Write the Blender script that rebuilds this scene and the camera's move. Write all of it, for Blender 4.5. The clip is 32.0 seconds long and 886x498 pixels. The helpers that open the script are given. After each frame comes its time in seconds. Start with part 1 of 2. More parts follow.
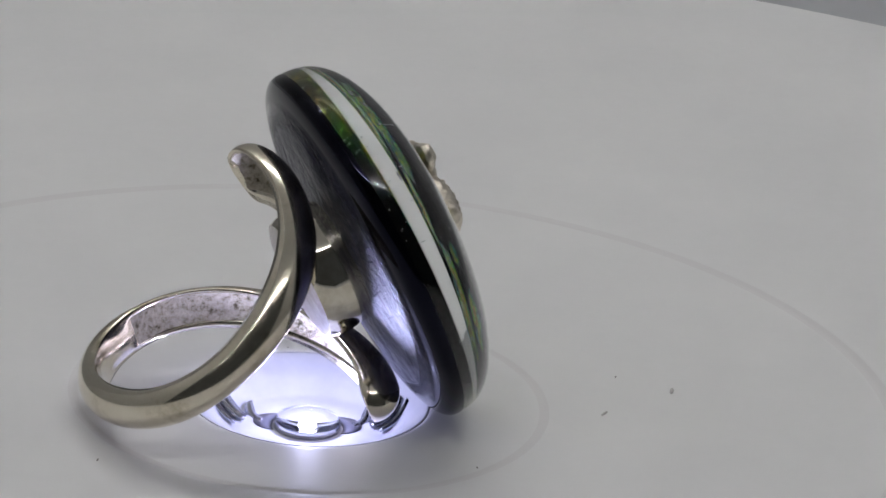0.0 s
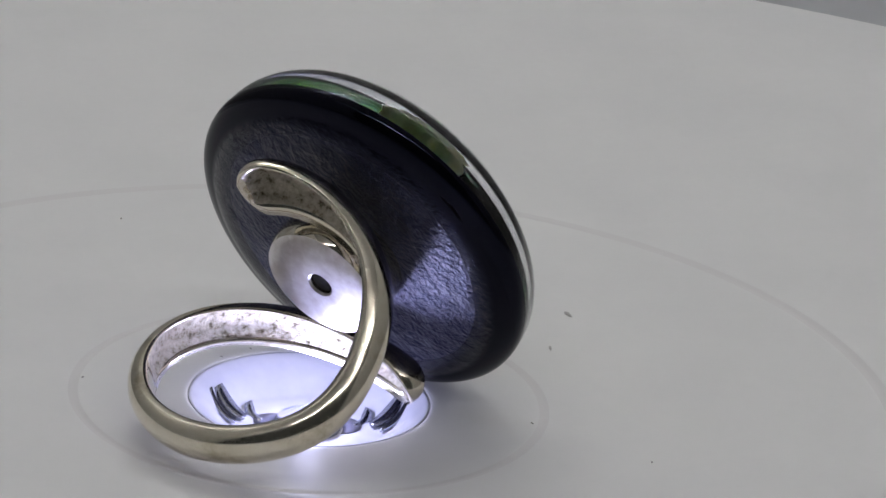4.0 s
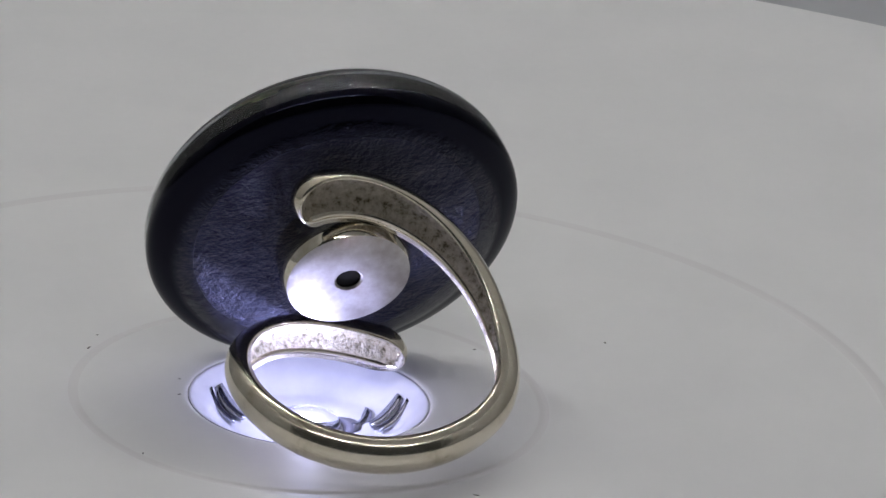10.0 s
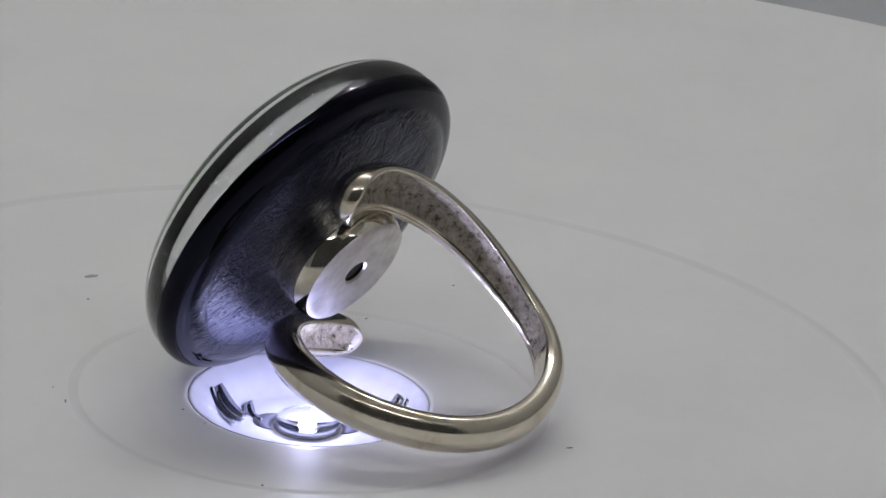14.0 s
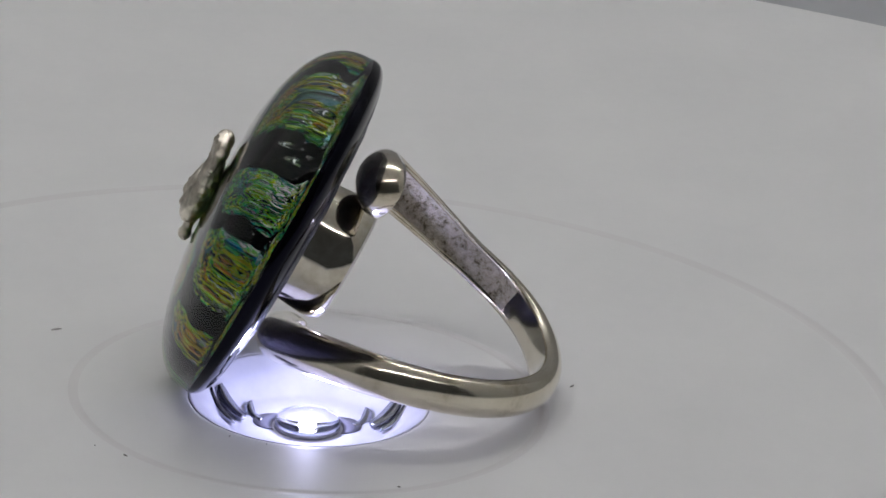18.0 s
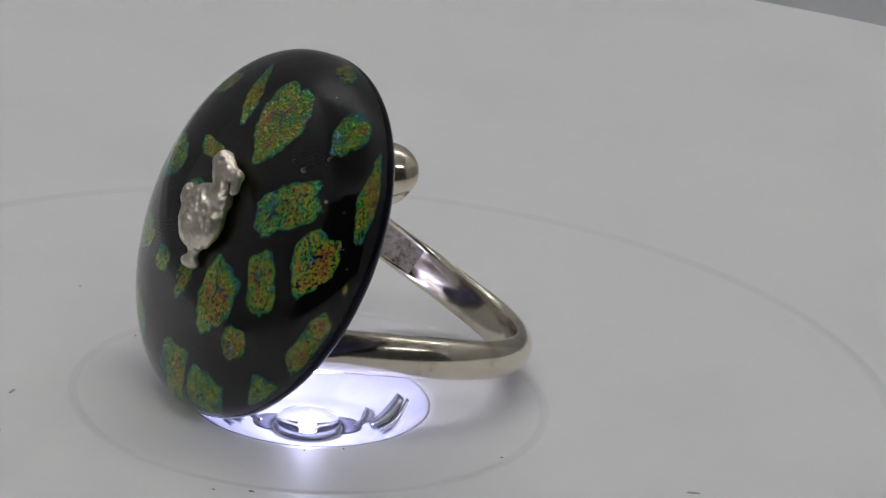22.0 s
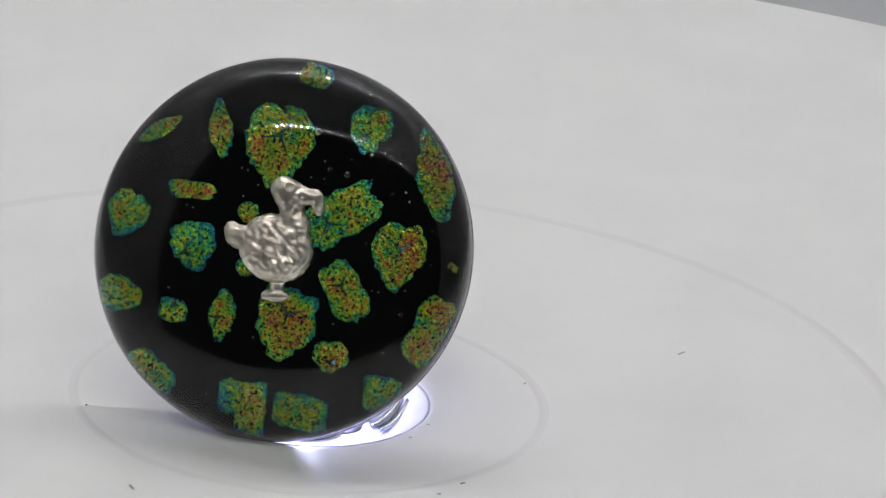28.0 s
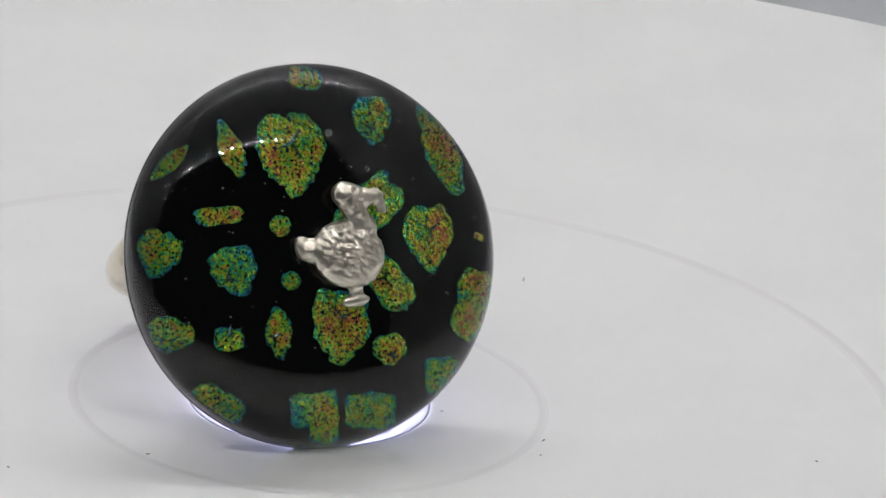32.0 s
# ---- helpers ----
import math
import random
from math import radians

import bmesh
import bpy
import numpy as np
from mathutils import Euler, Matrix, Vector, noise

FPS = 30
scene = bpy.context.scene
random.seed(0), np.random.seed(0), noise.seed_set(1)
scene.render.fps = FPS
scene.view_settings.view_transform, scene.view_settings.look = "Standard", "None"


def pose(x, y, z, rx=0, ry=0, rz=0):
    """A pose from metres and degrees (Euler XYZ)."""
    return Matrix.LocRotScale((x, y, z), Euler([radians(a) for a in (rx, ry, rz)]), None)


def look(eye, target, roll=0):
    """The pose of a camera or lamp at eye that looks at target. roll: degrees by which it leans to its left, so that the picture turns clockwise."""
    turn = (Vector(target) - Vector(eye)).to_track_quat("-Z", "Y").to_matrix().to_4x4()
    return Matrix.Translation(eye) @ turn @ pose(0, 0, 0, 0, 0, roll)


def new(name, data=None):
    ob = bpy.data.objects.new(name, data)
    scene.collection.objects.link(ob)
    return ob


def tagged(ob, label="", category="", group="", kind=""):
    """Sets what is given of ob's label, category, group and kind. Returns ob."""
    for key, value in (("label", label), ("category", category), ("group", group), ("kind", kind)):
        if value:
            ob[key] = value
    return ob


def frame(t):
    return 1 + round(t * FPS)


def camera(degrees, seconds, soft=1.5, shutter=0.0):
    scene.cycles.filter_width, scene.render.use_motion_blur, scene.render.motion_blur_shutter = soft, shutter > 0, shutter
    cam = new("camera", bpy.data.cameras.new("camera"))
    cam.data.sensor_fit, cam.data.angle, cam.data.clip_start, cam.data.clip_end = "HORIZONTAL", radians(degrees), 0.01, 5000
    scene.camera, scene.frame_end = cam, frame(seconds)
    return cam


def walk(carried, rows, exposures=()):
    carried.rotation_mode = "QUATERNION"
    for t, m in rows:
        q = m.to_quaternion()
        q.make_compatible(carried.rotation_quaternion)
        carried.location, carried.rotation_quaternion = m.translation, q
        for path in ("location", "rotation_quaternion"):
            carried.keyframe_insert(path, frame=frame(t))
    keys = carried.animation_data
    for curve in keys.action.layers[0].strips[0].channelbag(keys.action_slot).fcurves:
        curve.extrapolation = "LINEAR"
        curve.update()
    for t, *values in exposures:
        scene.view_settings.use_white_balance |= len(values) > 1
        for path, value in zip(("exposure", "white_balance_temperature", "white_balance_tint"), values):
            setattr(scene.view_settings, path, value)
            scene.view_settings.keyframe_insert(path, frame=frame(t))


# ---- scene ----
CLIP = 32.0
cam = camera(9.43, CLIP, soft=1.5)
EYE, AIM = (0.0, -0.37781, 0.15925), (0.009516, 0.004365, 0.011086)
still = look(EYE, AIM, 3.99)
walk(cam, [(0, still), (CLIP, still)],
     exposures=[(0, 0.0), (25.5, 0.0), (27.5, 0.38), (28.4, 0.67), (CLIP, 0.7)])

# ---- light: a photo box with two rows of small diodes under its lid, and a diode in the turntable's hub ----
world = bpy.data.worlds.new("dim_room")
scene.world = world
world.use_nodes = True
world.node_tree.nodes["Background"].inputs[0].default_value = (0.9, 0.95, 1.0, 1)
world.node_tree.nodes["Background"].inputs[1].default_value = 0.035
STRIP_GLOW = {"back": 520.0, "front": 395.0}
hub_lamp = new("hub_lamp", bpy.data.lights.new("hub_lamp", "POINT"))
hub_lamp.data.energy = 0.0030
hub_lamp.data.color = (0.58, 0.60, 1.0)
hub_lamp.data.shadow_soft_size = 0.0006
hub_lamp.location = (0, 0, 0.0012)
hub_beam = new("hub_beam", bpy.data.lights.new("hub_beam", "SPOT"))
hub_beam.data.energy = 0.0165
hub_beam.data.color = (0.60, 0.62, 1.0)
hub_beam.data.shadow_soft_size = 0.0012
hub_beam.data.spot_size, hub_beam.data.spot_blend = radians(125), 0.6
hub_beam.matrix_world = look((0, 0, -0.0009), (0, 0, 1))


# ---- materials ----
def material(name, color=(0.5, 0.5, 0.5), rough=0.5, metal=0.0, **more):
    m = bpy.data.materials.new(name)
    m.use_nodes = True
    b = m.node_tree.nodes["Principled BSDF"]
    b.inputs["Base Color"].default_value = (*color, 1)
    b.inputs["Roughness"].default_value = rough
    b.inputs["Metallic"].default_value = metal
    for key, value in more.items():
        b.inputs[key.replace("_", " ")].default_value = value
    return m


def noise_node(m, scale, detail=4.0, rough=0.55, kind="noise"):
    n = m.node_tree.nodes
    tc = n.new("ShaderNodeTexCoord")
    tex = n.new("ShaderNodeTexNoise" if kind == "noise" else "ShaderNodeTexVoronoi")
    tex.inputs["Scale"].default_value = scale
    if kind == "noise":
        tex.inputs["Detail"].default_value = detail
        tex.inputs["Roughness"].default_value = rough
    m.node_tree.links.new(tc.outputs["Object"], tex.inputs["Vector"])
    return tex


def ramp(m, source, stops, target):
    r = m.node_tree.nodes.new("ShaderNodeValToRGB")
    e = r.color_ramp.elements
    while len(e) < len(stops):
        e.new(0.5)
    for slot, (at, c) in zip(e, stops):
        slot.position = at
        slot.color = (*c, 1) if len(c) == 3 else c
    m.node_tree.links.new(source, r.inputs["Fac"])
    m.node_tree.links.new(r.outputs["Color"], m.node_tree.nodes["Principled BSDF"].inputs[target])
    return r


def bump(m, source, strength, distance):
    b = m.node_tree.nodes.new("ShaderNodeBump")
    b.inputs["Strength"].default_value = strength
    b.inputs["Distance"].default_value = distance
    m.node_tree.links.new(source, b.inputs["Height"])
    bsdf = m.node_tree.nodes["Principled BSDF"]
    if bsdf.inputs["Normal"].is_linked:
        m.node_tree.links.new(bsdf.inputs["Normal"].links[0].from_socket, b.inputs["Normal"])
    m.node_tree.links.new(b.outputs["Normal"], bsdf.inputs["Normal"])


def grey(v):
    return (v, v, v)


white_plastic = material("white_plastic", (0.78, 0.78, 0.775), 0.42)
tex = noise_node(white_plastic, 60, 5)
ramp(white_plastic, tex.outputs["Fac"], [(0.3, (0.755, 0.757, 0.757)), (0.7, (0.80, 0.80, 0.795))], "Base Color")
tex = noise_node(white_plastic, 900, 3)
ramp(white_plastic, tex.outputs["Fac"], [(0.3, grey(0.36)), (0.7, grey(0.5))], "Roughness")
# unseen walls; their grey is set for reflections and bounced light
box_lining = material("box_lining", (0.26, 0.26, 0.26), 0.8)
lid_lining = material("lid_lining", (0.75, 0.75, 0.75), 0.8)
ramp(lid_lining, noise_node(lid_lining, 25).outputs["Fac"], [(0.3, grey(0.72)), (0.7, grey(0.78))], "Base Color")
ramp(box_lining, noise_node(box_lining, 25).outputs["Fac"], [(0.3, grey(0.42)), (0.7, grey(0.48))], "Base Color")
table_paint = material("table_paint", (0.42, 0.43, 0.45), 0.6)
ramp(table_paint, noise_node(table_paint, 30).outputs["Fac"], [(0.3, (0.40, 0.41, 0.43)), (0.7, (0.46, 0.47, 0.49))], "Base Color")
diodes = {row: material("diode", grey(0.9), 0.4, Emission_Color=(0.992, 0.982, 0.984, 1), Emission_Strength=glow) for row, glow in STRIP_GLOW.items()}
strip_board = material("strip_board", (0.7, 0.7, 0.68), 0.4)
hub_diode = material("hub_diode", grey(0.9), 0.3, Emission_Color=(0.88, 0.9, 1.0, 1), Emission_Strength=14.0)
clear_glass = material("clear_glass", (0.93, 0.95, 0.94), 0.0, IOR=1.5, Transmission_Weight=1.0, Specular_Tint=(0.3, 0.3, 0.3, 1), Coat_Weight=0.55, Coat_Roughness=0.04)
cup_white = material("cup_white", (0.80, 0.80, 0.86), 0.25)
ramp(cup_white, noise_node(cup_white, 500).outputs["Fac"], [(0.3, (0.64, 0.65, 0.73)), (0.7, (0.72, 0.73, 0.79))], "Base Color")
chrome = material("chrome", (0.62, 0.63, 0.68), 0.12, 1.0)
ramp(chrome, noise_node(chrome, 700).outputs["Fac"], [(0.35, grey(0.08)), (0.7, grey(0.2))], "Roughness")
streak_metal = material("streak_metal", (0.50, 0.51, 0.58), 0.25, 1.0)
disc_grey = material("disc_grey", (0.14, 0.14, 0.18), 0.3)
lens_plastic = material("lens_plastic", (0.95, 0.95, 0.98), 0.02, IOR=1.16, Transmission_Weight=1.0)
seat_grey = material("seat_grey", (0.42, 0.42, 0.50), 0.3)
dust = material("dust", (0.24, 0.23, 0.22), 0.9)
lint = material("lint", (0.50, 0.49, 0.48), 0.9)
silver = material("silver", (0.80, 0.76, 0.66), 0.16, 1.0, Coat_Weight=0.7, Coat_Roughness=0.04)
tex = noise_node(silver, 260, 6, 0.65)
ramp(silver, tex.outputs["Fac"], [(0.34, (0.50, 0.44, 0.32)), (0.45, (0.70, 0.64, 0.51)), (0.7, (0.77, 0.72, 0.60))], "Base Color")
tex2 = noise_node(silver, 1500, 5, 0.6)
ramp(silver, tex2.outputs["Fac"], [(0.3, grey(0.11)), (0.75, grey(0.23))], "Roughness")
bump(silver, tex2.outputs["Fac"], 0.05, 0.00003)
polished_silver = material("polished_silver", (0.72, 0.68, 0.58), 0.07, 1.0)
ramp(polished_silver, noise_node(polished_silver, 900, 5, 0.6).outputs["Fac"], [(0.35, (0.60, 0.55, 0.44)), (0.65, (0.76, 0.72, 0.62))], "Base Color")
rough_silver = material("rough_silver", (0.78, 0.75, 0.70), 0.34, 1.0)
tex = noise_node(rough_silver, 1700, 5, 0.7)
ramp(rough_silver, tex.outputs["Fac"], [(0.34, (0.12, 0.10, 0.06)), (0.46, (0.46, 0.42, 0.33)), (0.64, (0.66, 0.62, 0.54))], "Base Color")
bump(rough_silver, tex.outputs["Fac"], 1.0, 0.0005)
plate_silver = material("plate_silver", (0.86, 0.84, 0.84), 0.32, 1.0)
tex = noise_node(plate_silver, 700, 5, 0.6)
ramp(plate_silver, tex.outputs["Fac"], [(0.35, (0.50, 0.46, 0.44)), (0.65, (0.68, 0.66, 0.65))], "Base Color")
bump(plate_silver, tex.outputs["Fac"], 0.35, 0.00010)
bird_silver = material("bird_silver", (0.86, 0.84, 0.79), 0.34, 1.0)
tex = noise_node(bird_silver, 700, 4)
ramp(bird_silver, tex.outputs["Fac"], [(0.35, (0.52, 0.47, 0.39)), (0.6, (0.78, 0.73, 0.63))], "Base Color")
bump(bird_silver, tex.outputs["Fac"], 0.3, 0.00012)
shade_black = material("shade_black", grey(0.01), 0.7)
fused_black = material("fused_black", (0.0006, 0.0006, 0.0007), 0.9, Specular_IOR_Level=0.0)
# blue specular tint puts the hub light's colour into the back's gloss
back_glass = material("rippled_back_glass", (0.001, 0.001, 0.0014), 0.3, IOR=1.5, Specular_Tint=(0.52, 0.55, 1.0, 1))


def ripple_mask(m, centre, axis, inner, outer):
    """1 near the axis of the disc, fading to 0 towards its smooth rim."""
    n, link = m.node_tree.nodes, m.node_tree.links
    tc = n.new("ShaderNodeTexCoord")
    sub, cross, size, span = n.new("ShaderNodeVectorMath"), n.new("ShaderNodeVectorMath"), n.new("ShaderNodeVectorMath"), n.new("ShaderNodeMapRange")
    sub.operation, cross.operation, size.operation = "SUBTRACT", "CROSS_PRODUCT", "LENGTH"
    sub.inputs[1].default_value, cross.inputs[1].default_value = centre, axis
    span.interpolation_type = "SMOOTHSTEP"
    for key, value in (("From Min", inner), ("From Max", outer), ("To Min", 1.0), ("To Max", 0.0)):
        span.inputs[key].default_value = value
    link.new(tc.outputs["Object"], sub.inputs[0])
    link.new(sub.outputs[0], cross.inputs[0])
    link.new(cross.outputs[0], size.inputs[0])
    link.new(size.outputs["Value"], span.inputs["Value"])
    return span.outputs["Result"]


dichroic = material("dichroic_foil", (0.3, 0.4, 0.05), 0.06, 0.45, IOR=3.6, Thin_Film_IOR=1.42)


def foil_colours(m):
    """A thin film on crinkled foil: its thickness wanders over each chip and thins towards the chip's edge, and sets
    the colour from red through gold and green to teal; the dark gaps between glints are put into the base colour by a
    fine noise.
    """
    n, link = m.node_tree.nodes, m.node_tree.links
    fine = noise_node(m, 3600, 1.5, 0.55).outputs["Fac"]
    bump(m, noise_node(m, 900, 1, 0.5).outputs["Fac"], 1.0, 0.0006)
    bump(m, fine, 1.0, 0.0009)
    info, worn = n.new("ShaderNodeObjectInfo"), n.new("ShaderNodeAttribute")
    worn.attribute_name = "fold_edge"
    film = None
    for source, gain, base in ((noise_node(m, 420, 3, 0.65).outputs["Fac"], 2.0, -0.41), (fine, 1.2, -0.6), (info.outputs["Random"], 0.24, -0.12), (worn.outputs["Fac"], -0.4, 0.0)):
        step = n.new("ShaderNodeMath")
        step.operation = "MULTIPLY_ADD"
        step.inputs[1].default_value, step.inputs[2].default_value = gain, base
        link.new(source, step.inputs[0])
        if film is not None:
            total = n.new("ShaderNodeMath")
            link.new(film, total.inputs[0])
            link.new(step.outputs[0], total.inputs[1])
            film = total.outputs[0]
        else:
            film = step.outputs[0]
    thick, glint_gaps = n.new("ShaderNodeMapRange"), n.new("ShaderNodeMix")
    thick.inputs["To Min"].default_value, thick.inputs["To Max"].default_value = 360.0, 475.0
    link.new(film, thick.inputs["Value"])
    link.new(thick.outputs["Result"], n["Principled BSDF"].inputs["Thin Film Thickness"])
    hue = ramp(m, film, [(0.0, (0.02, 0.32, 0.48)), (0.2, (0.03, 0.58, 0.26)), (0.42, (0.22, 0.82, 0.03)), (0.66, (0.85, 0.88, 0.02)), (0.86, (0.98, 0.5, 0.02)), (1.0, (0.95, 0.25, 0.05))], "Base Color")
    dark = ramp(m, noise_node(m, 4600, 2, 0.6).outputs["Fac"], [(0.40, grey(0.01)), (0.48, grey(1.0))], "Base Color")
    glint_gaps.data_type, glint_gaps.blend_type = "RGBA", "MULTIPLY"
    glint_gaps.inputs["Factor"].default_value = 1.0
    link.new(hue.outputs["Color"], glint_gaps.inputs[6])
    link.new(dark.outputs["Color"], glint_gaps.inputs[7])
    link.new(glint_gaps.outputs[2], n["Principled BSDF"].inputs["Base Color"])


seed_white = material("seed_white", (0.5, 0.52, 0.55), 0.4)
bubble_glass = material("air_bubble", grey(1.0), 0.0, IOR=0.67, Transmission_Weight=1.0)

MM = 0.001


# ---- mesh helpers, in millimetres ----
def part(name, bm, mat, parent=None, label="", smooth=True, scale=MM):
    me = bpy.data.meshes.new(name)
    bmesh.ops.recalc_face_normals(bm, faces=bm.faces)
    for v in bm.verts:
        v.co *= scale
    for f in bm.faces:
        f.smooth = smooth
    bm.to_mesh(me)
    bm.free()
    for m in (mat if isinstance(mat, (list, tuple)) else [mat]):
        me.materials.append(m)
    ob = new(name, me)
    if parent is not None:
        ob.parent = parent
    if label:
        tagged(ob, label)
    return ob


def lathe(profile, steps=96, frame_axes=None, bm=None):
    """Revolve (radius, height) pairs round an axis."""
    bm = bm or bmesh.new()
    o, a, b, n = frame_axes or (Vector((0, 0, 0)), Vector((1, 0, 0)), Vector((0, 1, 0)), Vector((0, 0, 1)))
    rings = []
    for r, h in profile:
        if r < 1e-6:
            rings.append([bm.verts.new(o + n * h)])
        else:
            rings.append([bm.verts.new(o + a * r * math.cos(k * math.tau / steps) + b * r * math.sin(k * math.tau / steps) + n * h) for k in range(steps)])
    for p, q in zip(rings, rings[1:]):
        if len(p) == 1 and len(q) == 1:
            continue
        for k in range(steps):
            j = (k + 1) % steps
            if len(p) == 1:
                bm.faces.new((p[0], q[k], q[j]))
            elif len(q) == 1:
                bm.faces.new((p[k], p[j], q[0]))
            else:
                bm.faces.new((p[k], p[j], q[j], q[k]))
    return bm


def slab(x0, x1, y0, y1, z0, z1, edge=0.0):
    bm = bmesh.new()
    bmesh.ops.create_cube(bm, size=1)
    for v in bm.verts:
        v.co = Vector(((x0 + x1) / 2 + v.co.x * (x1 - x0), (y0 + y1) / 2 + v.co.y * (y1 - y0), (z0 + z1) / 2 + v.co.z * (z1 - z0)))
    if edge:
        bmesh.ops.bevel(bm, geom=bm.edges[:], offset=edge, segments=2, affect="EDGES")
    return bm


# ---- the photo box ----
FLOOR = -16.0
tabletop = tagged(part("floor", slab(-320, 320, -450, 262, FLOOR - 12, FLOOR), table_paint, smooth=False), "matt grey floor board of the photo box", "floor", kind="structure")
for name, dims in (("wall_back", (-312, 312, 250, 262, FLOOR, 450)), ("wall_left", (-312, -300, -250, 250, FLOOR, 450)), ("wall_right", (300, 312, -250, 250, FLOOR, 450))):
    tagged(part(name, slab(*dims), box_lining, smooth=False), "unseen grey wall of the photo box", "wall", kind="structure")
tagged(part("ceiling", slab(-312, 312, -300, 262, 454, 464), lid_lining, smooth=False), "white lid of the photo box", "ceiling", kind="structure")


def led_strip(y, row):
    strip = new("led_strip")
    strip.location = (0, y * MM, 452.5 * MM)
    tagged(strip, "white strip of small bright diodes under the box lid", "light strip", "diode strips under the lid")
    part("board", slab(-245, 245, -6, 6, -1.2, 1.5, 0.3), strip_board, strip, smooth=False)
    first = part("diode", slab(-1.2, 1.2, -1.2, 1.2, -2.2, -1.2, 0.2), diodes[row], strip, smooth=False)
    count, pitch = 60, 8.0
    first.location.x = -237 * MM
    for k in range(1, count):
        d = first.copy()
        scene.collection.objects.link(d)
        d.parent = strip
        d.location.x = (-237 + pitch * k) * MM
    return strip


led_strip(192, "back")
led_strip(-282, "front")

# ---- the turntable ----
turntable = tagged(new("turntable"), "round white plastic turntable with fine concentric grooves", "turntable")


def groove(r, depth, width):
    return [(r - width * 1.6, 0), (r - width, 0), (r - width * 0.4, -depth), (r + width * 0.4, -depth), (r + width, 0), (r + width * 1.6, 0)]


platter = part("platter", lathe([(9.26, -5), (9.26, -0.10), (9.40, -0.04), (9.6, -0.01), (9.9, 0), (10.4, 0)] + groove(18.0, 0.045, 0.38) + groove(45.2, 0.05, 0.55)
                                + [(109.0, 0), (110.0, -0.06), (111.2, -0.4), (112.2, -1.1), (112.8, -2.2), (112.8, -5), (9.26, -5)], 160), white_plastic, turntable)
# the bottoms of both grooves are slightly darker than the platter
groove_grey = material("groove_grey", (0.738, 0.73, 0.73), 0.5)
platter.data.materials.append(groove_grey)
for f in platter.data.polygons:
    r = math.hypot(f.center.x, f.center.y) / MM
    if f.center.z < -0.02 * MM and (abs(r - 18) < 0.3 or abs(r - 45.2) < 0.4):
        f.material_index = 1
part("pedestal", lathe([(10, FLOOR), (70, FLOOR), (70, -6), (66, -5), (10, -5), (10, FLOOR)], 96), white_plastic, turntable)
SPECKS = [(28.5, 11, 0.5), (22.6, 0.5, 0.35), (17.2, 318, 0.2), (20.9, 223, 0.2), (27.3, 308, 0.2), (18.7, 73, 0.22), (10.2, 84, 0.16), (19.5, 65, 0.14),
          (17.4, 142, 0.2), (32.0, 149, 0.3), (24.9, 18, 0.2), (9.9, 101, 0.14), (39.0, 81, 0.2)]
rng = random.Random(4)
for r, a, size in SPECKS:
    bm = bmesh.new()
    bmesh.ops.create_icosphere(bm, subdivisions=2, radius=1)
    turn = Matrix.Rotation(rng.uniform(0, 6.3), 4, "Z")
    stretch = Matrix.Diagonal((size * (rng.uniform(0.6, 1.3) + (0.5 if size > 0.28 else 0)), size * 0.3, size * 0.25, 1))
    for v in bm.verts:
        v.co = turn @ stretch @ (v.co * rng.uniform(0.8, 1.2))
        v.co += Vector((r * math.cos(radians(a)), r * math.sin(radians(a)), size * 0.12))
    part("dust_speck", bm, lint if size > 0.28 else dust, turntable, "pale shred of lint" if size > 0.28 else "dark fleck of dust")

# ---- the diode light in the hub ----
hub = tagged(new("hub_light"), "lit white diode spotlight sunk in the hub", "spotlight")
part("cup", lathe([(9.2, -4.5), (9.2, -0.2), (9.23, -0.10), (9.20, -0.07), (9.08, -0.09), (8.95, -0.15), (8.75, -0.36), (8.2, -0.72), (7.5, -1.3), (6.8, -1.95), (6.3, -2.3), (5.9, -2.46), (5.2, -2.5), (0, -2.5), (0, -4.5), (9.2, -4.5)], 128), cup_white, hub, "glowing white reflector cup")
part("lens_seat", lathe([(0, -2.40), (2.38, -2.42), (2.38, -2.495), (0, -2.495)], 48), seat_grey, hub)
for lo, hi in ((-18, 48), (132, 198)):
    bm = bmesh.new()
    lines = []
    for k in range(17):
        f = k / 16
        a, wide = radians(lo + (hi - lo) * f), math.sin(math.pi * f) ** 0.7
        lines.append([bm.verts.new(Vector((r * math.cos(a), r * math.sin(a), z))) for r, z in ((2.72, -2.49), (2.72, -2.45), (2.75 + 1.5 * wide, -2.42), (2.75 + 1.5 * wide, -2.49))])
    for p, q in zip(lines, lines[1:]):
        for k in range(4):
            bm.faces.new((p[k], p[(k + 1) % 4], q[(k + 1) % 4], q[k]))
    part("reflector_facet", bm, disc_grey, hub, "dull grey crescent beside the diode")
part("emitter", lathe([(0, -1.36), (0.2, -1.4), (0.28, -1.52), (0.25, -1.64), (0.4, -1.74), (0.58, -1.92), (0.64, -2.1), (0.56, -2.3), (0.36, -2.40), (0, -2.40)], 40), hub_diode, hub, "glowing diode chip")
dome = part("dome", lathe([(0, -1.25), (0.9, -1.28), (1.8, -1.4), (2.3, -1.6), (2.42, -1.85), (2.42, -2.38), (0, -2.38)], 48), lens_plastic, hub, "clear dome over the diode")
dome.visible_shadow = False
part("dome_ring", lathe([(2.44, -1.92), (2.46, -1.88), (2.49, -1.88), (2.51, -1.93), (2.53, -2.5), (2.44, -2.5), (2.44, -1.92)], 64), chrome, hub)


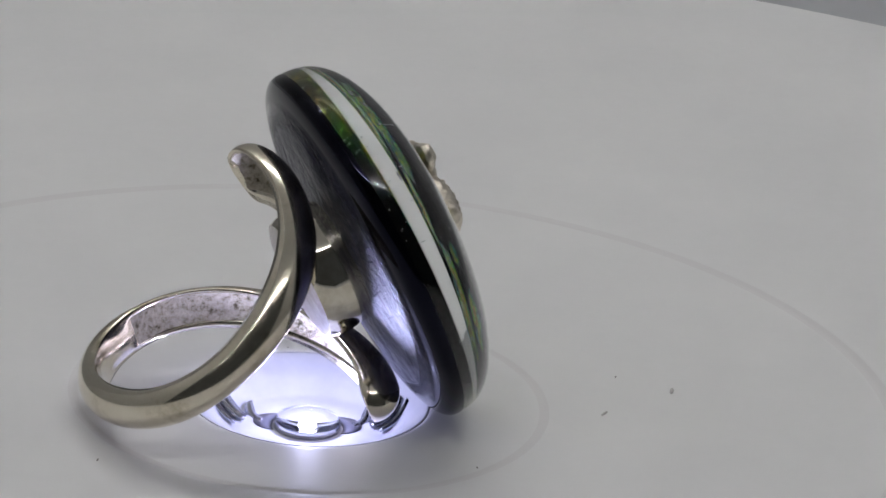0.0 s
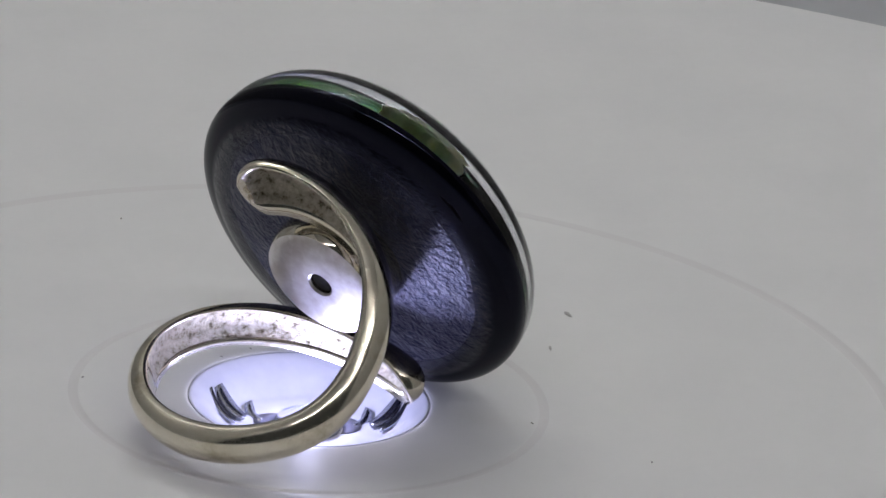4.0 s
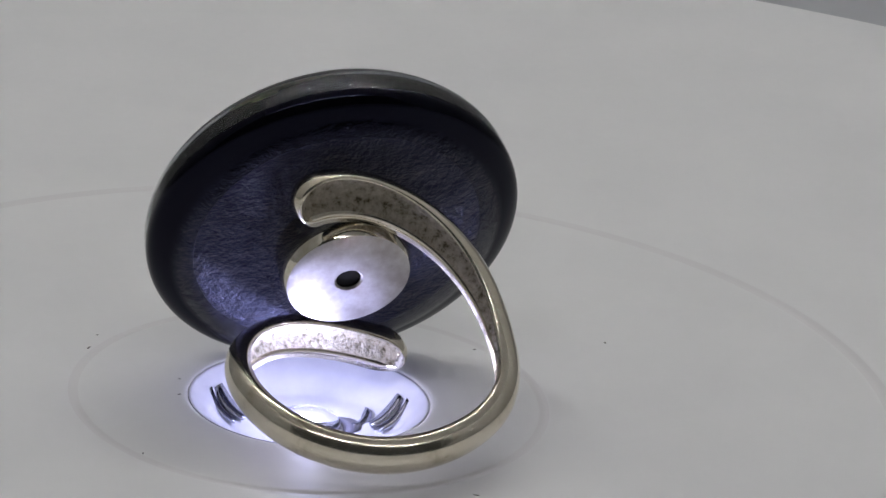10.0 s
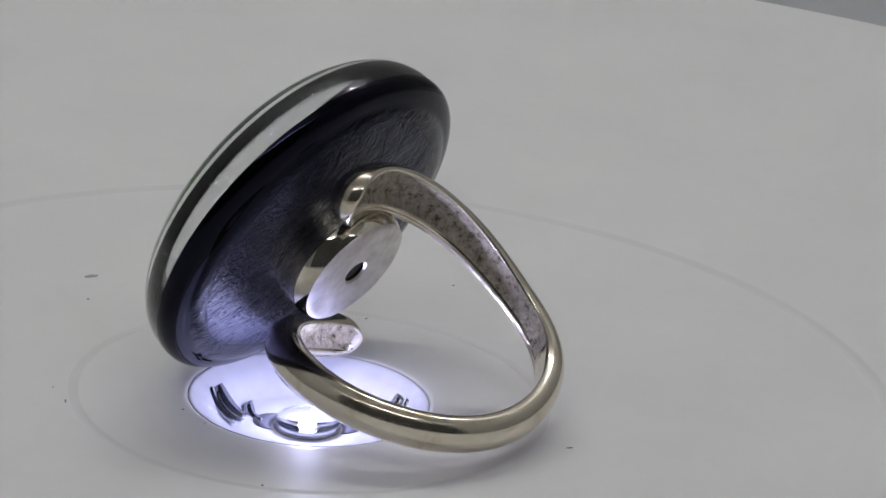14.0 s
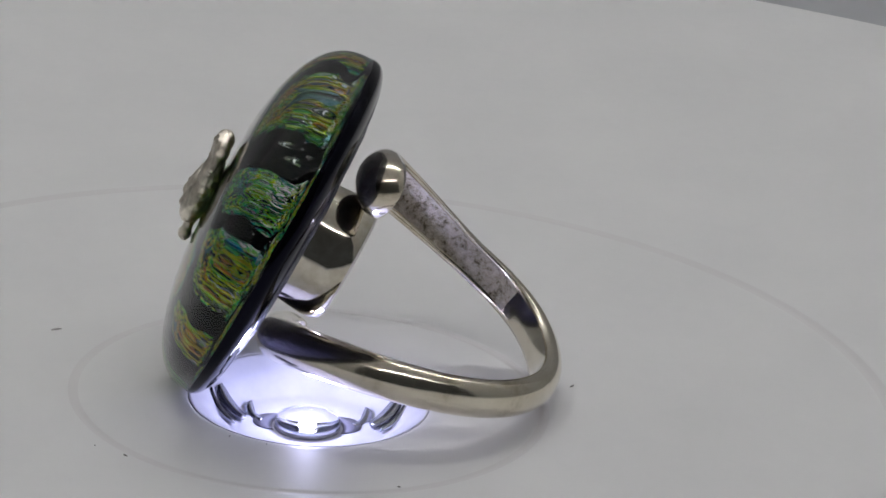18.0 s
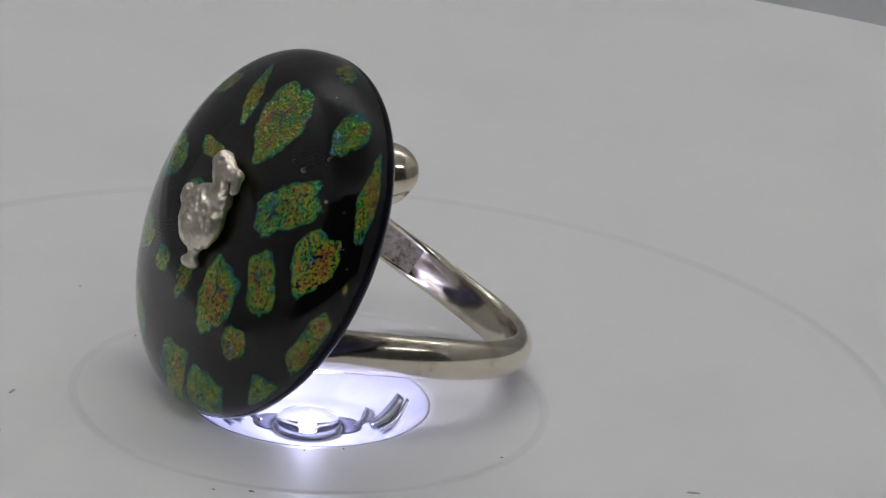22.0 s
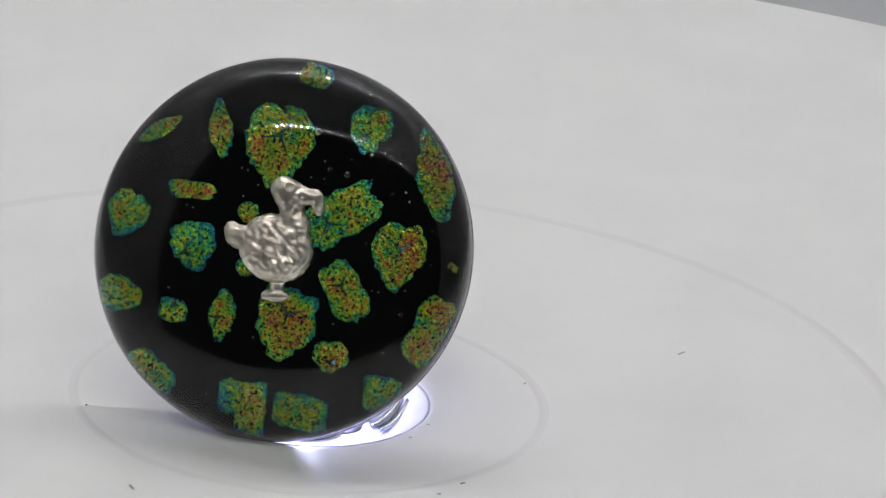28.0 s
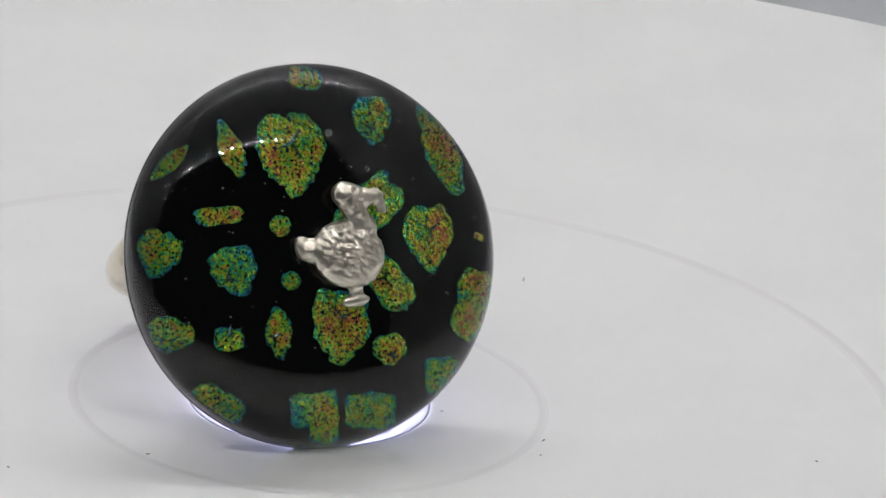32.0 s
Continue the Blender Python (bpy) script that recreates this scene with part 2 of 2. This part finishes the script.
def streak(a0, r0, z0, a1, r1, z1, wide):
    """A dark bent strip that runs down the cup's side to its floor, standing in for a dark reflection in the lens."""
    bm = bmesh.new()
    rows = []
    for k in range(9):
        f = k / 8
        a, r = radians(a0 + (a1 - a0) * f), r0 + (r1 - r0) * f
        z = z0 + (z1 - z0) * f - 0.25 * math.sin(math.pi * f)
        c = Vector((r * math.cos(a), r * math.sin(a), z))
        across = Vector((-math.sin(a), math.cos(a), 0)) * 2.0 * wide * (0.5 + math.sin(math.pi * (0.15 + 0.7 * f))) / 1.5
        lift = Vector((-math.cos(a), -math.sin(a), 1.2)) * 0.12
        rows.append([bm.verts.new(c - across), bm.verts.new(c + lift), bm.verts.new(c + across), bm.verts.new(c - lift)])
    for p, q in zip(rows, rows[1:]):
        for k in range(4):
            bm.faces.new((p[k], p[(k + 1) % 4], q[(k + 1) % 4], q[k]))
    bm.faces.new(rows[0])
    bm.faces.new(rows[-1])
    return part("reflection_streak", bm, streak_metal, hub, "dark strip standing in for a lens reflection")


# dark reflections either side of the diode, built as strips
for mirror in (1, -1):
    for a0, r0, z0, a1, r1, z1, wide in ((27, 7.9, -0.95, 10, 4.9, -2.35, 0.5), (20, 8.1, -0.85, -2, 5.6, -2.3, 0.3), (38, 5.9, -2.2, 12, 3.6, -2.4, 0.36)):
        if mirror < 0:
            a0, a1 = 180 - a0, 180 - a1
        streak(a0, r0, z0, a1, r1, z1, wide)

# ---- the ring ----
ring = tagged(new("finger_ring"), "silver bypass ring with round black glass cabochon and bird charm", "ring")
CENTRE = Vector((4.178, -0.406, 13.398))
AZ, TILT = 0.3765, 0.4441
NRM = Vector((math.cos(AZ) * math.cos(TILT), math.sin(AZ) * math.cos(TILT), math.sin(TILT)))
ACROSS = Vector((-math.sin(AZ), math.cos(AZ), 0))
UP = NRM.cross(ACROSS)
DISC = (CENTRE, ACROSS, UP, NRM)


def on_disc(u, v, w):
    return CENTRE + ACROSS * u + UP * v + NRM * w


RADIUS, FRONT, BACK, N_FRONT, N_BACK, LAYER, WIDEST, BULGE, LEAN = 14.4, 5.65, 2.4, 2.5, 2.8, -0.53, -0.5, 0.05, 0.008


def smooth_rise(x):
    x = min(1.0, max(0.0, x))
    return x * x * (3 - 2 * x)


def outline(lo, hi, steps, grow=0.0):
    """The disc's half section between two angles, in even steps along the curve."""
    a = np.linspace(lo, hi, 6001)
    n, h = np.where(a > 0, N_FRONT, N_BACK), np.where(a > 0, FRONT, BACK)
    r = (RADIUS + grow) * np.abs(np.cos(a)) ** (2 / n)
    z = np.sign(a) * (h + grow) * np.abs(np.sin(a)) ** (2 / n) + WIDEST
    way = np.concatenate([[0], np.cumsum(np.hypot(np.diff(r), np.diff(z)))])
    at = np.linspace(0, way[-1], steps + 1)
    rows = [[float(p), float(q)] for p, q in zip(np.interp(at, way, r), np.interp(at, way, z))]
    for row in rows:
        row[0] = 0.0 if row[0] < 0.02 else row[0]
    return rows


def seat(x, y):
    """Height of the black layer's gently domed top."""
    return LAYER + BULGE * (1 - (x * x + y * y) / RADIUS ** 2)


low = -math.asin(((WIDEST - LAYER) / BACK) ** (N_BACK / 2))
edge = outline(-math.pi / 2, low, 110, 0.03)
edge[-1][1] = LAYER
rim = edge[-1][0]
mask = ripple_mask(back_glass, CENTRE * MM, NRM, 0.0106, 0.0130)
ramp(back_glass, mask, [(0.0, grey(0.05)), (1.0, grey(0.30))], "Roughness")
ramp(back_glass, mask, [(0.0, grey(0.18)), (1.0, grey(0.78))], "Specular IOR Level")
for size, deep in ((260, 0.0010), (1000, 0.0007), (2600, 0.0005)):
    relief = back_glass.node_tree.nodes.new("ShaderNodeMath")
    relief.operation = "MULTIPLY"
    back_glass.node_tree.links.new(noise_node(back_glass, size, 4, 0.6).outputs["Fac"], relief.inputs[0])
    back_glass.node_tree.links.new(mask, relief.inputs[1])
    bump(back_glass, relief.outputs[0], 0.8, deep)
base = part("cabochon", lathe([(rim * (1 - k / 16), seat(rim * (1 - k / 16), 0) if k else LAYER) for k in range(17)], 128, DISC, lathe(edge, 128, DISC)), [back_glass, fused_black], ring, "glossy black fused glass disc")
for f in base.data.polygons:
    c = Vector(f.center) / MM - CENTRE
    if c.dot(NRM) > LAYER:
        f.material_index = 1
for v in base.data.vertices:
    rel = Vector(v.co) / MM - CENTRE
    away = math.hypot(rel.dot(ACROSS), rel.dot(UP))
    if rel.dot(NRM) < -1.5 and away < 12.7:
        # the underside: a shallow uneven dish inside the smooth rim, and a pad of glue round the mount
        dish = smooth_rise((12.7 - away) / 1.8)
        sag = 0.10 + 0.22 * noise.noise(rel * 0.22) + 0.07 * noise.noise(rel * 0.8)
        v.co += NRM * (dish * sag - 0.3 * max(0.0, 1 - away / 7.0)) * MM
cap_profile = outline(low, math.pi / 2, 230)
cap = part("glass_cap", lathe([(cap_profile[0][0] - 0.02, LAYER - 0.3)] + cap_profile, 540, DISC), clear_glass, base, "clear domed glass layer")
for v in cap.data.vertices:
    rel = Vector(v.co) / MM - CENTRE
    if rel.dot(NRM) > WIDEST:
        v.co += NRM * ((rel.dot(NRM) - WIDEST) * LEAN * rel.dot(UP) * MM)
if sum((Vector(f.center) / MM - CENTRE).dot(f.normal) > 0 for f in cap.data.polygons) < len(cap.data.polygons) / 2:
    cap.data.flip_normals()

foil_colours(dichroic)
# outlines of the foil chips: how far the edge lies from the middle, in even steps of the turn from the width's end
FORMS = {"shield": (1.0, 1.15, 1.0, 1.22, 1.02, 0.88, 1.08, 0.82), "leaf": (0.95, 0.9, 1.12, 0.82, 0.95, 0.86, 1.1, 0.9), "bar": (0.98, 1.2, 0.92, 1.15, 1.0, 1.12, 0.95, 1.22),
         "oval": (1.0, 1.0, 0.95, 1.05, 1.0, 0.95, 1.02, 0.98), "wedge": (1.05, 0.78, 0.72, 1.18, 1.05, 1.2, 0.98, 1.12), "tee": (1.05, 1.3, 0.98, 1.3, 1.0, 0.42, 0.98, 1.3)}
# slivers of iridescent foil between the layers: form, place, width, height, turn
INNER = [("shield", -1.1, 7.2, 4.9, 5.4, 2), ("oval", -2.6, 2.3, 1.6, 1.6, 2), ("bar", 4.0, 2.9, 5.8, 3.5, 37), ("shield", -6.2, -0.7, 3.3, 3.4, 12), ("oval", -2.2, -1.7, 1.5, 1.4, 2),
         ("bar", 5.2, -2.3, 4.5, 2.7, -53), ("shield", 1.3, -5.4, 4.3, 5.3, -3), ("leaf", -3.4, -5.3, 2.2, 3.5, 1), ("bar", -7.0, 3.3, 3.3, 1.3, 3)]
MIDDLE = [("leaf", -5.5, 7.8, 2.0, 3.8, 13), ("shield", 5.1, 9.1, 2.8, 3.1, 0), ("shield", 8.6, 0.6, 3.5, 4.7, 2), ("wedge", -7.0, -5.4, 2.1, 1.9, 1), ("shield", 4.9, -7.2, 2.6, 2.2, 3),
          ("leaf", -9.8, 7.1, 1.2, 3.2, -52), ("wedge", 8.8, -9.3, 2.7, 2.7, -92), ("wedge", -7.9, -9.9, 3.8, 2.7, -21)]
RIM = [("bar", 0.6, 12.2, 2.3, 1.5, -11), ("leaf", 10.0, 6.4, 2.5, 6.2, 21), ("shield", -11.3, 0.9, 2.8, 3.3, -20), ("bar", 12.3, 0.4, 0.8, 0.5, -33), ("wedge", -10.9, -4.6, 2.8, 2.7, 0),
       ("bar", 11.3, -4.3, 5.1, 2.5, 71), ("tee", -1.1, -11.6, 3.4, 3.5, 1), ("bar", 3.1, -11.3, 4.0, 2.6, -4)]
REACH = 13.3
rng = random.Random(11)
for form, u, v, w, h, turn in INNER + MIDDLE + RIM:
    bm = bmesh.new()
    steps = max(16, round((w + h) * 4.5))
    fold_edge = bm.verts.layers.float.new("fold_edge")
    corner = FORMS[form]
    sides = len(corner)
    spin = radians(turn)
    layers = max(3, round(max(w, h) / 2 / 0.25))
    rings_ = []
    for m in range(layers + 1):
        ringv = []
        for k in range(steps):
            q = k / steps * sides
            f = q % 1
            f = f * f * (3 - 2 * f)
            r = corner[int(q) % sides] * (1 - f) + corner[(int(q) + 1) % sides] * f
            r = r * m / layers * (1 + 0.16 * noise.noise(Vector((u + 3 * math.cos(k / steps * math.tau), v + 3 * math.sin(k / steps * math.tau), w)))) + (rng.uniform(-0.06, 0.06) if m == layers else 0)
            a = (k + (rng.uniform(-0.35, 0.35) if m < layers else 0)) / steps * math.tau
            x, y = w / 2 * r * math.cos(a), h / 2 * r * math.sin(a)
            x, y = u + x * math.cos(spin) - y * math.sin(spin), v + x * math.sin(spin) + y * math.cos(spin)
            d = math.hypot(x, y)
            if d > REACH:
                x, y = x * REACH / d, y * REACH / d
            lift = rng.uniform(0.04, 0.16) if m < layers else 0.02
            ringv.append(bm.verts.new(on_disc(x, y, seat(x, y) + lift)))
            ringv[-1][fold_edge] = (m / layers) ** 7
            if m == 0:
                break
        rings_.append(ringv)
    for p, q in zip(rings_, rings_[1:]):
        for k in range(steps):
            j = (k + 1) % steps
            if len(p) == 1:
                bm.faces.new((p[0], q[k], q[j]))
            else:
                bm.faces.new((p[k], q[k], q[j]))
                bm.faces.new((p[k], q[j], p[j]))
    part("foil_chip", bm, dichroic, base, "crinkled green and gold iridescent foil chip")

fold_foil = material("fold_foil", (0.16, 0.42, 0.44), 0.2, 1.0)
ramp(fold_foil, noise_node(fold_foil, 900).outputs["Fac"], [(0.35, (0.10, 0.30, 0.16)), (0.5, (0.16, 0.40, 0.42)), (0.65, (0.34, 0.44, 0.40))], "Base Color")
bump(fold_foil, noise_node(fold_foil, 2500, 2, 0.5).outputs["Fac"], 0.5, 0.0002)
for form, u, v, w, h, turn in INNER[:1] + INNER[2:4] + INNER[5:8] + MIDDLE[1:5]:
    bm = bmesh.new()
    turn = rng.uniform(0, 6.28)
    cu, cv = u + rng.uniform(-0.18, 0.18) * w, v + rng.uniform(-0.18, 0.18) * h
    top = bm.verts.new(on_disc(cu, cv, seat(cu, cv) + 0.46))
    ring_ = []
    for k in range(6):
        a = turn + k * math.tau / 6 + rng.uniform(-0.2, 0.2)
        d = 0.13 * (w + h) * rng.uniform(0.8, 1.35) if k % 2 == 0 else 0.17 * rng.uniform(0.7, 1.3)
        x, y = cu + d * math.cos(a), cv + d * math.sin(a)
        ring_.append(bm.verts.new(on_disc(x, y, seat(x, y) + (0.34 if k % 2 == 0 else 0.22))))
    for k in range(6):
        bm.faces.new((ring_[k], ring_[(k + 1) % 6], top))
    bm.faces.new(ring_[::-1])
    part("foil_fold", bm, fold_foil, base, "small three-armed fold of teal foil", smooth=False)

# mount plate between the glass and the band
mount = part("mount", lathe([(0.95, -4.2), (0.95, -6.45), (1.1, -6.62), (4.2, -6.66), (4.75, -6.45), (5.0, -5.9), (5.05, -5.0), (4.9, -3.2), (4.9, -2.3), (0.95, -2.3)], 72, DISC), [polished_silver, plate_silver], ring, "polished round silver mount with a drilled hole")
mount.data.set_sharp_from_angle(angle=radians(35))
for f in mount.data.polygons:
    c = Vector(f.center) / MM - CENTRE
    if c.dot(NRM) < -6.4:
        f.material_index = 1
# black plug just inside the drilled hole, in place of its shade
part("hole_shade", lathe([(0, -6.2), (0.945, -6.2), (0.945, -4.2), (0, -4.2)], 24, DISC), shade_black, mount)

# the open band: one turn round the finger, its ends passing one another up the back of the glass
B_C = Vector((-8.354, -5.303, 8.191))
B_AZ, B_TI = 0.2025, 0.4546
B_N = Vector((math.cos(B_AZ) * math.cos(B_TI), math.sin(B_AZ) * math.cos(B_TI), math.sin(B_TI)))
B_A = Vector((-math.sin(B_AZ), math.cos(B_AZ), 0))
B_U = B_N.cross(B_A)


def band_point(s):
    ph = -0.1893 + 7.1670 * s
    w = 2 * s - 1
    h = sum(c * w ** k for k, c in enumerate((-1.442, -0.4374, 1.997, 21.39, -1.052, -10.7, -1.322, -1.346)))
    k = 1 + 0.01662 * math.cos(2 * ph) + 0.0009138 * math.cos(3 * ph) + -0.01252 * math.sin(2 * ph) + -0.01274 * math.sin(3 * ph) + 0.098 * math.exp(-((s - 0.63) / 0.075) ** 2)
    return B_C + B_N * (9.059 * k * math.cos(ph)) + B_A * (9.339 * k * math.sin(ph)) + B_U * h


ALONG = (0.0, 0.12, 0.3, 0.5, 0.7, 0.88, 1.0)
HALF_WIDTH = (1.85, 1.70, 1.57, 1.61, 1.50, 2.10, 2.55)
RISE = (2.20, 1.85, 1.25, 1.40, 1.32, 1.65, 2.30)


def smoothstep(a, b, x):
    x = min(1.0, max(0.0, (x - a) / (b - a)))
    return x * x * (3 - 2 * x)


STEPS, SIDE = 200, 16
rows = []
for i in range(STEPS + 1):
    s = -0.035 + 1.035 * (i / STEPS - 0.13 * math.sin(math.tau * i / STEPS) )
    p = band_point(s)
    t = (band_point(s + 0.004) - band_point(s - 0.004)).normalized()
    rel = p - B_C
    out = rel - B_U * rel.dot(B_U)
    out = (out - t * out.dot(t)).normalized()
    side = t.cross(out).normalized()
    lobe = max(1 - smoothstep(0.02, 0.42, s), smoothstep(0.55, 0.97, s))
    width = float(np.interp(s, ALONG, HALF_WIDTH))
    rise = float(np.interp(s, ALONG, RISE))
    thick = 0.6
    tip = min(1.0, min(s + 0.035, 1 - s) / 0.036)
    tip = math.sqrt(max(0.0, 1 - (1 - tip) ** 2)) if tip < 1 else 1.0
    tip = max(tip, 0.03)
    width, rise, thick = width * tip, rise * tip, thick * tip
    hollow = smoothstep(0.0, 0.03, min(s + 0.035, 1 - s)) * max(1 - smoothstep(0.27, 0.36, s), smoothstep(0.60, 0.68, s))
    sec = [p + side * (width * math.cos(math.pi * k / SIDE)) + out * (rise * math.sin(math.pi * k / SIDE)) for k in range(SIDE + 1)]
    inner = []
    for k in range(9):
        x = -1 + 2 * k / 8
        dip = 0.0 if abs(x) > 0.85 else hollow * (0.95 + 0.8 * lobe) * (1 - (x / 0.85) ** 4)
        inner.append(p + side * (width * x * 0.97) - out * (thick * (1 - 0.35 * x * x) - dip))
    rows.append((sec, inner, hollow))


def strip(bm, lines, close=False):
    vs = [[bm.verts.new(q) for q in line] for line in lines]
    for a, b in zip(vs, vs[1:]):
        n = len(a)
        for k in range(n if close else n - 1):
            bm.faces.new((a[k], a[(k + 1) % n], b[(k + 1) % n], b[k]))
    return vs


bm = bmesh.new()
vs = strip(bm, [sec + inner for sec, inner, _ in rows], close=True)
bm.faces.new(vs[0])
bm.faces.new(vs[-1])
bm.faces.ensure_lookup_table()
n_sec = SIDE + 1 + 9
for f in bm.faces:
    f.material_index = 0
count = 0
for i in range(STEPS):
    for k in range(n_sec):
        f = bm.faces[count]
        if SIDE + 2 <= k <= SIDE + 7 and rows[i][2] > 0.3:
            f.material_index = 1
        count += 1
bmesh.ops.remove_doubles(bm, verts=bm.verts, dist=0.002)
band = part("band", bm, [silver, rough_silver], ring, "polished silver band with hollowed, worn ends")

# bird charm, cast in one piece
bm = bmesh.new()


def blob(u, v, w, a, b, c, turn=0.0):
    m = Matrix.Rotation(turn, 4, "Z") @ Matrix.Diagonal((a, b, c, 1))
    bmesh.ops.create_icosphere(bm, subdivisions=3, radius=1, matrix=Matrix.Translation((u, v, w)) @ m)


def limb(p, q, r0, r1, steps=7):
    for k in range(steps):
        f = k / (steps - 1)
        r = r0 + (r1 - r0) * f
        c = Vector(p).lerp(Vector(q), f)
        blob(c.x, c.y, c.z, r, r, r)


blob(0.78, -0.4, 5.7, 2.85, 2.55, 1.5, -0.3)
limb((-1.2, 0.0, 5.5), (-2.4, 0.1, 5.5), 1.1, 0.8)
blob(-2.65, 0.35, 5.5, 0.62, 0.85, 0.7, 0.3)
limb((2.0, 1.4, 5.7), (1.5, 2.8, 6.0), 1.15, 0.85)
limb((1.5, 2.8, 6.0), (0.75, 4.0, 6.2), 0.85, 0.95)
limb((0.75, 4.05, 6.2), (2.3, 3.65, 6.1), 0.92, 0.72)
limb((2.3, 3.65, 6.1), (3.25, 3.7, 6.0), 0.68, 0.6)
limb((3.3, 3.65, 6.0), (3.6, 2.8, 6.0), 0.52, 0.42, 4)
limb((1.2, -2.0, 5.3), (1.3, -3.5, 5.2), 0.62, 0.5)
blob(1.2, -3.85, 5.1, 1.1, 0.5, 0.65, 0.1)
limb((0.8, 0, 4.3), (0.8, 0, 5.0), 0.8, 0.8, 3)
me = bpy.data.meshes.new("charm_rough")
bm.to_mesh(me)
bm.free()
rough = new("charm_rough", me)
mod = rough.modifiers.new("weld", "REMESH")
mod.mode, mod.voxel_size = "VOXEL", 0.1
mod = rough.modifiers.new("soften", "SMOOTH")
mod.iterations, mod.factor = 4, 0.5
shape = bpy.data.meshes.new_from_object(rough.evaluated_get(bpy.context.evaluated_depsgraph_get()))
bpy.data.objects.remove(rough)
bm = bmesh.new()
bm.from_mesh(shape)
bmesh.ops.recalc_face_normals(bm, faces=bm.faces)
for v in bm.verts:
    u, y, w = v.co
    inside = max(0.0, 1 - ((u - 0.9) / 2.4) ** 2 - ((y + 0.2) / 2.1) ** 2)
    ridge = noise.noise(Vector((u * 0.7 - y * 1.1, (u + y) * 1.7, w * 0.6)))
    eye, nostril = math.hypot(u - 1.35, y - 4.15), math.hypot(u - 2.35, y - 3.6)
    if w > 6.2:
        v.co.z += 0.10 * math.exp(-((eye - 0.36) / 0.12) ** 2) - 0.14 * math.exp(-(eye / 0.2) ** 2) - 0.13 * math.exp(-(nostril / 0.16) ** 2)
    v.co += v.normal * (0.36 * ridge * min(1.0, inside * 2.5) + 0.09 * noise.noise(v.co * 2.6))
    w = v.co.z
    v.co = on_disc(v.co.x, v.co.y, 4.85 + 0.8 * max(w - 4.36, 0))
part("bird_charm", bm, bird_silver, ring, "small cast silver bird with a hooked beak")

# air bubbles in the clear layer
rng = random.Random(7)
BUBBLES = [(1.6, 8.6, 0.42), (5.7, 7.4, 0.24), (2.9, 6.1, 0.26), (4.2, 5.9, 0.32), (7.6, 4.9, 0.22), (-6.3, -4.8, 0.2), (5.7, -10.3, 0.24), (1.8, -12.2, 0.22), (-8.0, -5.7, 0.2), (9.5, -3.5, 0.22)]
for u, v, r in BUBBLES:
    bm = bmesh.new()
    bmesh.ops.create_uvsphere(bm, u_segments=16, v_segments=10, radius=r * 0.75, matrix=Matrix.Translation(on_disc(u, v, 0.1)))
    part("air_bubble", bm, bubble_glass, base)

bm = bmesh.new()
for k in range(90):
    a, d = rng.uniform(0, math.tau), 12.5 * math.sqrt(rng.random())
    bmesh.ops.create_icosphere(bm, subdivisions=1, radius=rng.uniform(0.025, 0.055), matrix=Matrix.Translation(on_disc(d * math.cos(a), d * math.sin(a), rng.uniform(-0.4, 1.6))))
tagged(part("seed_bubbles", bm, seed_white, base, "fine pale seed bubbles in the glass"), kind="stuff")


def motions():
    """The turntable and the ring on it turn at an even pace."""
    rest = -0.00014

    def turned(t):
        return 8.4174 * t - 0.8376 * (t / 32) * (t / 32 - 1)
    times = [2.0 * k for k in range(17)]
    walk(turntable, [(t, pose(0, 0, 0, 0, 0, turned(t))) for t in times])
    walk(ring, [(t, pose(0, 0, rest, 0, 0, turned(t))) for t in times])


motions()
